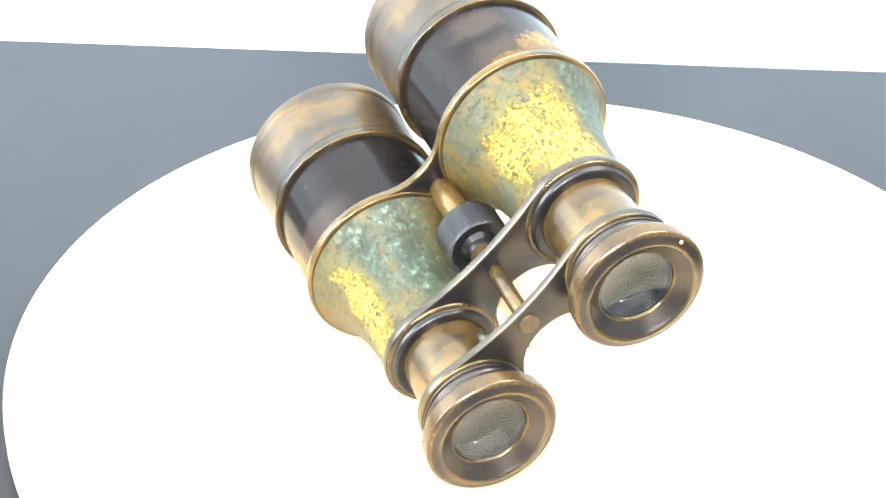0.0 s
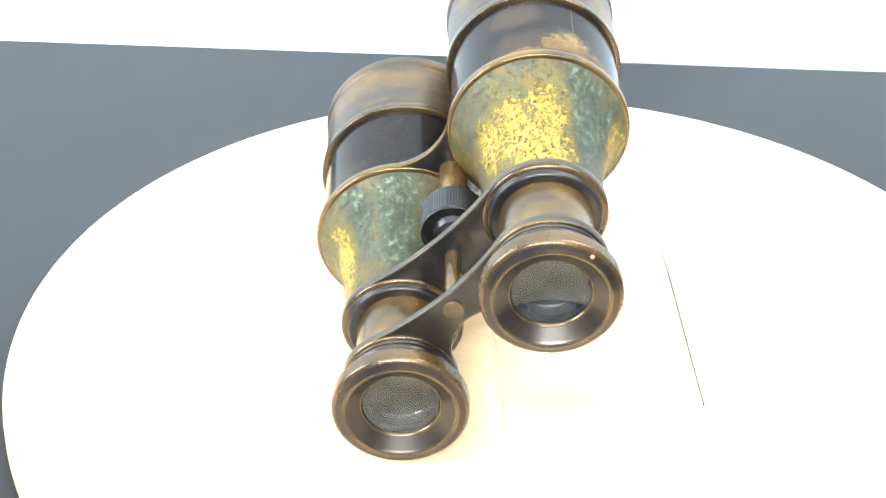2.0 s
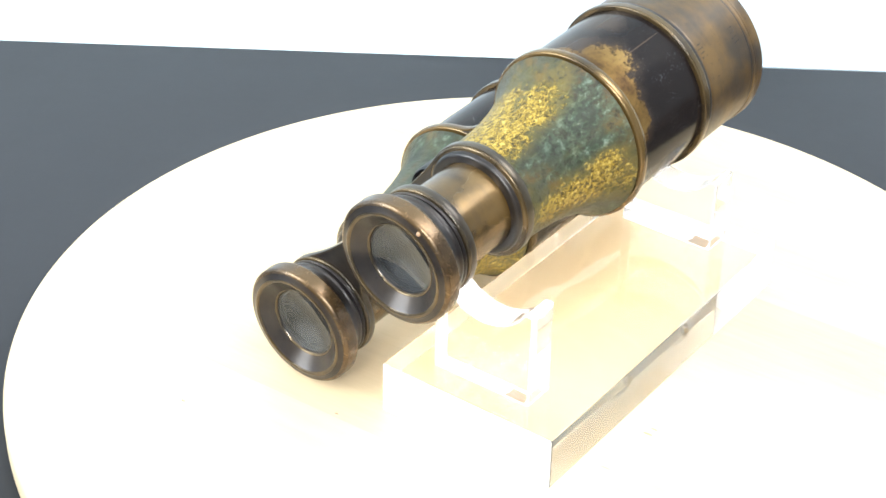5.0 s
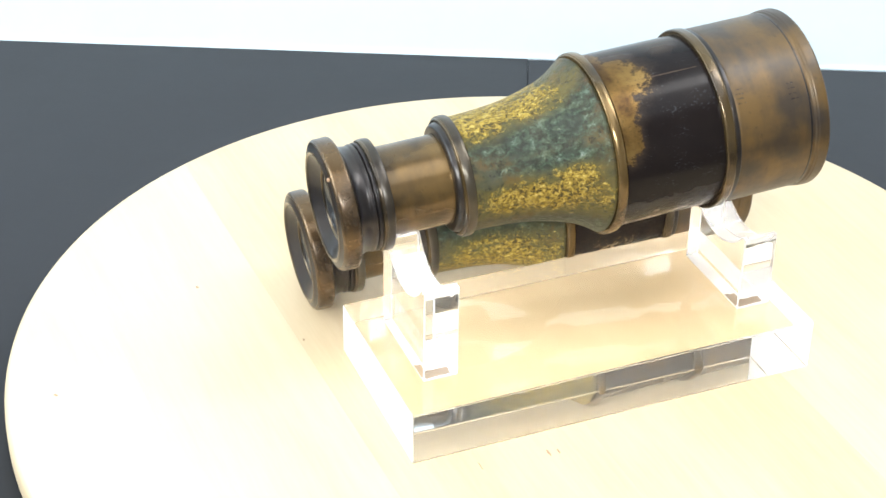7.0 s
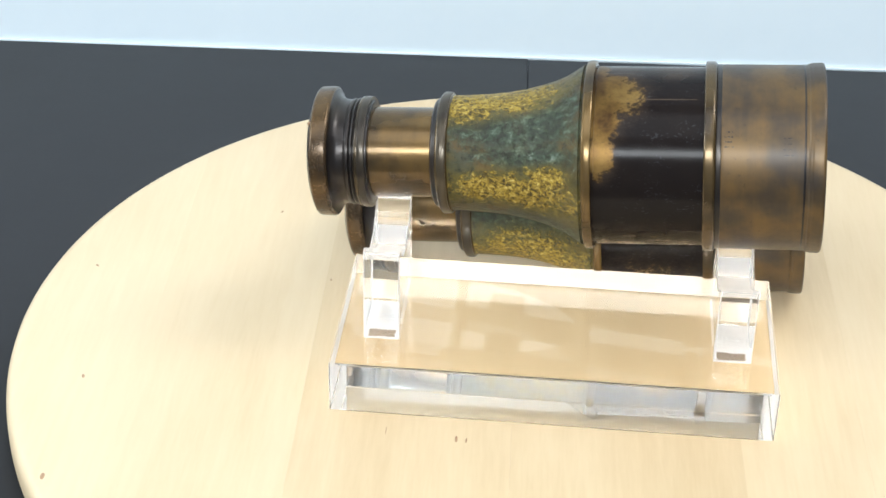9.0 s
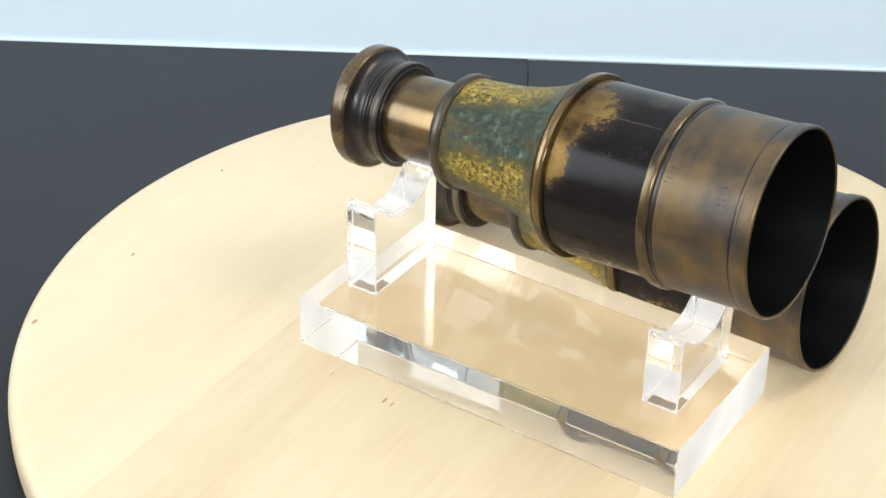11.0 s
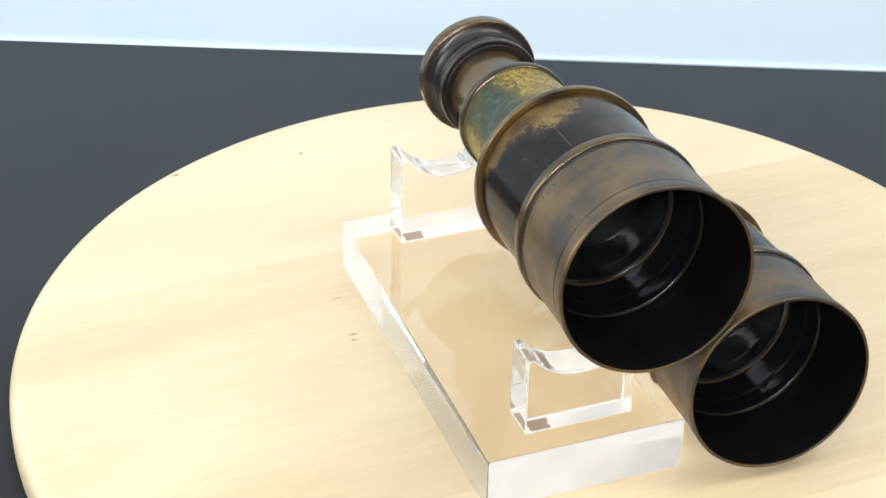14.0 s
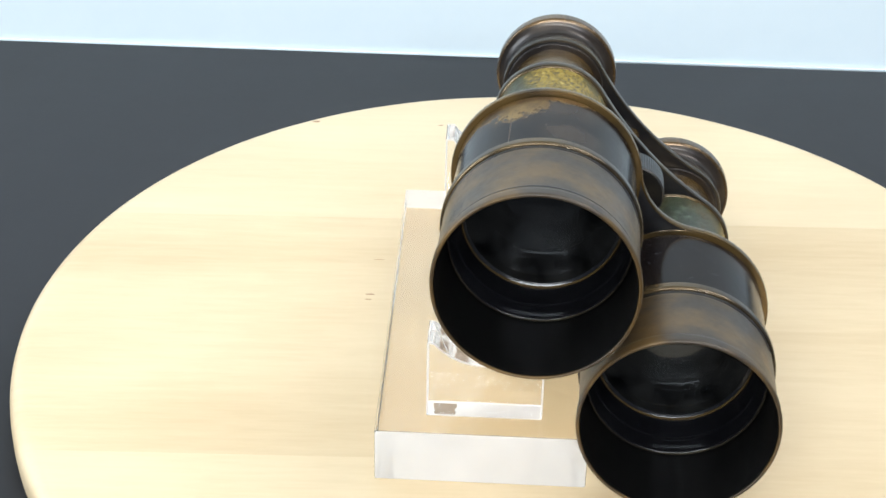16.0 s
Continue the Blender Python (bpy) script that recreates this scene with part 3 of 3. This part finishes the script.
def barrel(root, x, crust_mat, lacquer_mat, reach, stamps):
    """One of the two tubes, from eyepiece to objective, along z."""
    made = []

    def add(name, bm, mat, label="", parent=None):
        ob = part(name, bm, mat, parent or root, label)
        if parent is None:
            ob.matrix_local = pose(x, 0, 0)
        made.append(ob)
        return ob

    mm = lambda pts: [(z / 1000, r / 1000) for z, r in pts]
    eye = add("eyepiece", lathe(rounded(mm([(1.8, 11.4), (0.0, 11.6), (-0.5, 12.3), (-3.1, 16.0), (-3.7, 16.7), (-3.9, 17.6), (-3.5, 18.4), (-2.9, 20.0), (-2.3, 20.6), (2.1, 20.75), (2.7, 20.2), (3.2, 18.7), (4.2, 17.5), (5.6, 16.9), (7.4, 16.7), (8.0, 17.1), (9.0, 17.1), (9.0, 12.0)]), 0.0006, 4)), EYECUP, "dark bronze eyecup with a broad flange")
    add("flange_edge", lathe(rounded(mm([(-3.1, 19.6), (-2.85, 20.2), (-2.2, 20.85), (2.0, 20.95), (2.6, 20.6), (2.85, 20.0)]), 0.0004, 3)), FLANGE, "rubbed brown edge of the flange", eye)
    add("worn_ring", lathe(rounded(mm([(-3.62, 16.45), (-3.87, 16.8), (-4.02, 17.3), (-3.82, 17.75)]), 0.0002, 2)), RIM, "thin worn brass line on the eyecup", eye)
    add("lens_rim", lathe(rounded(mm([(-0.1, 11.65), (-0.5, 11.9), (-0.7, 12.2), (-0.6, 12.4)]), 0.0002, 2)), RIM, "thin worn brass line round the lens", eye)
    lens = [(0.2 + 1.9 * (1 - (r / 11.5) ** 2), r) for r in (0, 2, 4, 6, 8, 9.5, 10.8, 11.5)]
    rear = [(5.2 - 1.7 * (1 - (r / 11.5) ** 2), r) for r in (11.5, 9.5, 7, 4.5, 2, 0)]
    add("lens", lathe(mm(lens + rear), 64), EYE_LENS, "dark glass eye lens with grey reflection haze in its colour", eye)
    add("bore", lathe(mm([(1.0, 11.55), (5.4, 11.55), (30.0, 12.2), (30.0, 0.0)]), 64), BLACK, "blackened inside of the eye tube", eye)
    add("collar", lathe(rounded(mm([(8.9, 12.5), (8.9, 16.3), (9.3, 16.3), (9.5, 17.2), (10.2, 17.3), (10.4, 16.6), (10.8, 16.6), (11.0, 17.2), (12.6, 17.2), (13.2, 16.6), (14.9, 16.4), (14.9, 13.0)]), 0.0003, 3)), EYECUP, "dark ringed collar behind the eyecup")
    add("collar_ridge", lathe(rounded(mm([(10.7, 16.9), (10.9, 17.6), (11.5, 17.85), (12.2, 17.7), (12.5, 17.0)]), 0.0003, 3)), RIM, "rubbed brass ridge of the collar")
    add("eye_tube", lathe(mm([(14.0, 14.4), (20, 14.4), (28, 14.4), (37.5, 14.4)])), BRONZE, "golden brown toned brass draw tube")
    add("tube_ring", lathe(rounded(mm([(36.4, 14.6), (36.6, 17.6), (37.0, 18.9), (38.2, 19.25), (40.0, 19.25), (40.8, 18.4), (41.0, 17.0)]), 0.0006, 3)), RIM, "turned ring at the neck of the body")
    add("neck_lip", lathe(rounded(mm([(34.9, 14.5), (35.0, 16.6), (35.5, 17.3), (36.5, 17.5), (36.9, 17.9)]), 0.0004, 3)), DARK, "dark stepped lip before the ring")
    body = [(40.6, 18.35), (46, 18.55), (52, 18.9), (58, 19.5), (63.5, 20.5), (68.5, 21.8), (73, 23.2), (76.5, 24.7), (79.2, 26.3), (81.2, 27.7), (82.3, 28.5), (82.5, 27.8), (83.3, 27.8)]
    add("body", lathe(mm(body), 128), crust_mat, "flared body crusted with green verdigris and flaking gilt")
    add("body_ring", lathe(rounded(mm([(83.2, 27.6), (83.2, 29.2), (83.8, 29.6), (85.5, 29.6), (86.1, 29.2), (86.1, 27.6)]), 0.0007, 4)), GOLD, "bright brass ring round the body")
    add("barrel", lathe(mm([(86.0, 27.3), (86.9, 27.3), (87.0, 28.0), (97, 28.0), (109, 28.0), (121, 28.0)]), 128), lacquer_mat, "black lacquered tube worn through to brass")
    hood = add("sunshade", lathe(rounded(mm([(122.5, 28.3), (126.0, 28.9), (128, 28.9), (151.2 + reach, 28.9), (151.6 + reach, 29.3), (152.2 + reach, 29.3), (152.6 + reach, 29.5), (155.6 + reach, 29.6), (156.3 + reach, 29.2), (156.3 + reach, 28.5), (155.0 + reach, 28.4), (128.0, 28.0)]), 0.0004, 3), 128), HOOD, "sliding brown bronze sunshade")
    add("ring", lathe(rounded(mm([(120.0, 28.1), (120.0, 29.5), (120.5, 29.8), (122.9, 29.8), (123.6, 29.3), (123.7, 28.4)]), 0.0006, 4)), RIM, "rounded brass ring at the sunshade's rear", hood)
    add("lining", lathe(mm([(155.9 + reach, 28.32), (155.0 + reach, 28.2), (126.0, 27.85), (122.0, 27.0)]), 96), BLACK, "matt black inside of the sunshade", hood)
    # Two thin dark lines laid round the outside, near either end.
    for z0, z1, rr in ((123.6, 125.3, 28.93), (149.6, 150.5, 28.98)):
        add("groove", lathe(rounded(mm([(z0, rr - 0.3), (z0 + 0.2, rr), (z1 - 0.2, rr), (z1, rr - 0.3)]), 0.0001, 2)), DARK, "thin dark line round the sunshade", hood)
    cell = add("lens_cell", lathe(rounded(mm([(124.5, 27.8), (126.6, 27.5), (127.0, 26.9), (126.4, 26.4), (124.0, 26.1), (121.0, 26.0), (120.2, 25.3), (119.6, 25.3), (115.0, 24.9), (111.6, 24.5), (111.0, 23.2)]), 0.0006, 4), 96), CELL, "glossy black turned lens cell")
    add("retaining_ring", lathe(rounded(mm([(126.7, 27.3), (127.3, 27.2), (127.35, 27.0), (126.9, 26.8)]), 0.0002, 2), 96), EDGE, "thin worn edge of the lens cell", cell)
    # Ring coloured gold to stand in for light through the lens edge.
    add("bezel", lathe(rounded(mm([(111.5, 24.6), (112.1, 24.45), (112.1, 24.2), (111.5, 24.0)]), 0.0002, 2), 96), GOLD, "thin ring round the glass, gold for light through its edge", cell)
    lens = [(109.0 + 3.4 * (1 - (r / 24.2) ** 2), r) for r in (0, 4, 8, 12, 16, 19, 22.0, 24.2)]
    add("objective_lens", lathe(mm(lens + [(106.7, 24.2), (105.7, 12), (105.4, 0)]), 96), LENS, "dark old objective lens", cell)
    add("bore", lathe(mm([(109.7, 24.4), (90.0, 23.0), (60.0, 15.0), (60.0, 0.0)]), 64), BLACK, "blackened inside of the tube", cell)
    # two worn, unreadable stamps on the sunshade
    for z, turn, w, h in stamps:
        for k in range(4):
            for row in (-1, 0, 1):
                size = random.uniform(0.14, 0.32)
                bm = bmesh.new(); box(bm, -0.0007 * size, 0.0007 * size, -h / 3 * size, h / 3 * size, -0.00003, 0.00003)
                ob = part("stamp_bar", bm, DARK, hood, smooth=False)
                ob.matrix_local = pose(0, 0, 0, 0, 0, turn + (k - 1.5) * w) @ pose(0.02891, 0, z + row * 0.0009 + random.uniform(-0.0003, 0.0003), 90, 0, 90)
    for ob in made:
        if ob.data.materials[0] in (LENS, EYE_LENS):
            ob.visible_shadow = False
    return made


def binoculars():
    root = new("binoculars")
    barrel(root, 0.0, CRUST_UPPER, LACQUER_UPPER, 0.0, ((0.1450, 190, 3.4, 0.0045), (0.1275, 186, 3.0, 0.0035)))
    barrel(root, SPACING, CRUST_LOWER, LACQUER_LOWER, -2.6, ())
    for name, sizes, mat, words in (("rear_bridge", (0.0176, 0.0136, 0.0030, 0.0118, 0.0142, 0.0135), EDGE, "dark bronze plate joining the eyepieces"),
                                    ("neck_bridge", (0.0192, 0.0160, 0.0006, 0.0376, 0.0402, 0.0150), EDGE, "dark bronze plate joining the necks"),
                                    ("front_bridge", (0.0295, 0.0190, 0.0100, 0.0836, 0.0860, 0.0272), GOLD, "dark bronze plate joining the two bodies")):
        plate = part(name, bridge(*sizes), DARK, root, words)
        part("plate_edge", bridge(*sizes, edge_only=True), mat, plate, "worn brass edge of the plate")
    mid, lift = SPACING / 2, 0.0085
    for name, z0, z1, r, mat, label in (("focus_shaft", 0.0400, 0.0838, 0.0044, BRONZE, "thick brass focusing shaft"), ("focus_rod", 0.0140, 0.0380, 0.0026, BRONZE, "slender brass focusing rod")):
        ob = part(name, lathe([(z0, 0.0), (z0, r), (z1, r), (z1, 0.0)], 40), mat, root, label)
        ob.matrix_local = pose(mid, lift, 0)
    bm = bmesh.new()
    n = 144
    rings = []
    for z, r, knurl in ((0.0470, 0.0045, 0), (0.0490, 0.0050, 0), (0.0506, 0.0062, 0), (0.0506, 0.0090, 0), (0.0496, 0.0094, 0), (0.0494, 0.0100, 0), (0.0504, 0.0105, 1), (0.0606, 0.0105, 1), (0.0614, 0.0099, 0), (0.0616, 0.0055, 0), (0.0640, 0.0045, 0)):
        rings.append([bm.verts.new(((r - (0.00013 if knurl and k % 2 else 0)) * math.cos(2 * math.pi * k / n), (r - (0.00013 if knurl and k % 2 else 0)) * math.sin(2 * math.pi * k / n), z)) for k in range(n)])
    for a, b in zip(rings, rings[1:]):
        for k in range(n):
            bm.faces.new((a[k], a[(k + 1) % n], b[(k + 1) % n], b[k]))
    bmesh.ops.recalc_face_normals(bm, faces=bm.faces)
    ob = part("focus_wheel", bm, DARK, root, "knurled dark focusing wheel", smooth=False)
    ob.matrix_local = pose(mid, lift, 0)
    ob = part("screw", lathe(rounded([(0.0120, 0.0033), (0.0112, 0.0033), (0.0110, 0.0030), (0.0110, 0.0)], 0.0003, 2), 32), HOOD, root, "flat screw head on the rear plate")
    ob.matrix_local = pose(mid, lift, 0)
    bm = bmesh.new()
    bmesh.ops.create_uvsphere(bm, u_segments=12, v_segments=8, radius=0.0007, matrix=pose(-0.0186, 0.0034, -0.0033))
    part("speck", bm, KNOT, root, "small pale speck on the eyecup")
    return tagged(root, "antique brass field glasses, lacquer worn, leaning on an acrylic stand", "binoculars")


TURNTABLE, HOLDER, FIELD_GLASSES = turntable(), stand(), binoculars()


# ---------------------------------------------------------------- what moves
def motions():
    steps = sorted({t for t, a in TURN} | {round(0.1 * k, 1) for k in range(161)})
    for thing, base in ((TURNTABLE, pose(0, 0, 0)), (HOLDER, STAND), (FIELD_GLASSES, GLASSES)):
        walk(thing, [(t, pose(0, 0, 0, 0, 0, turn_at(t)) @ base) for t in steps])


motions()
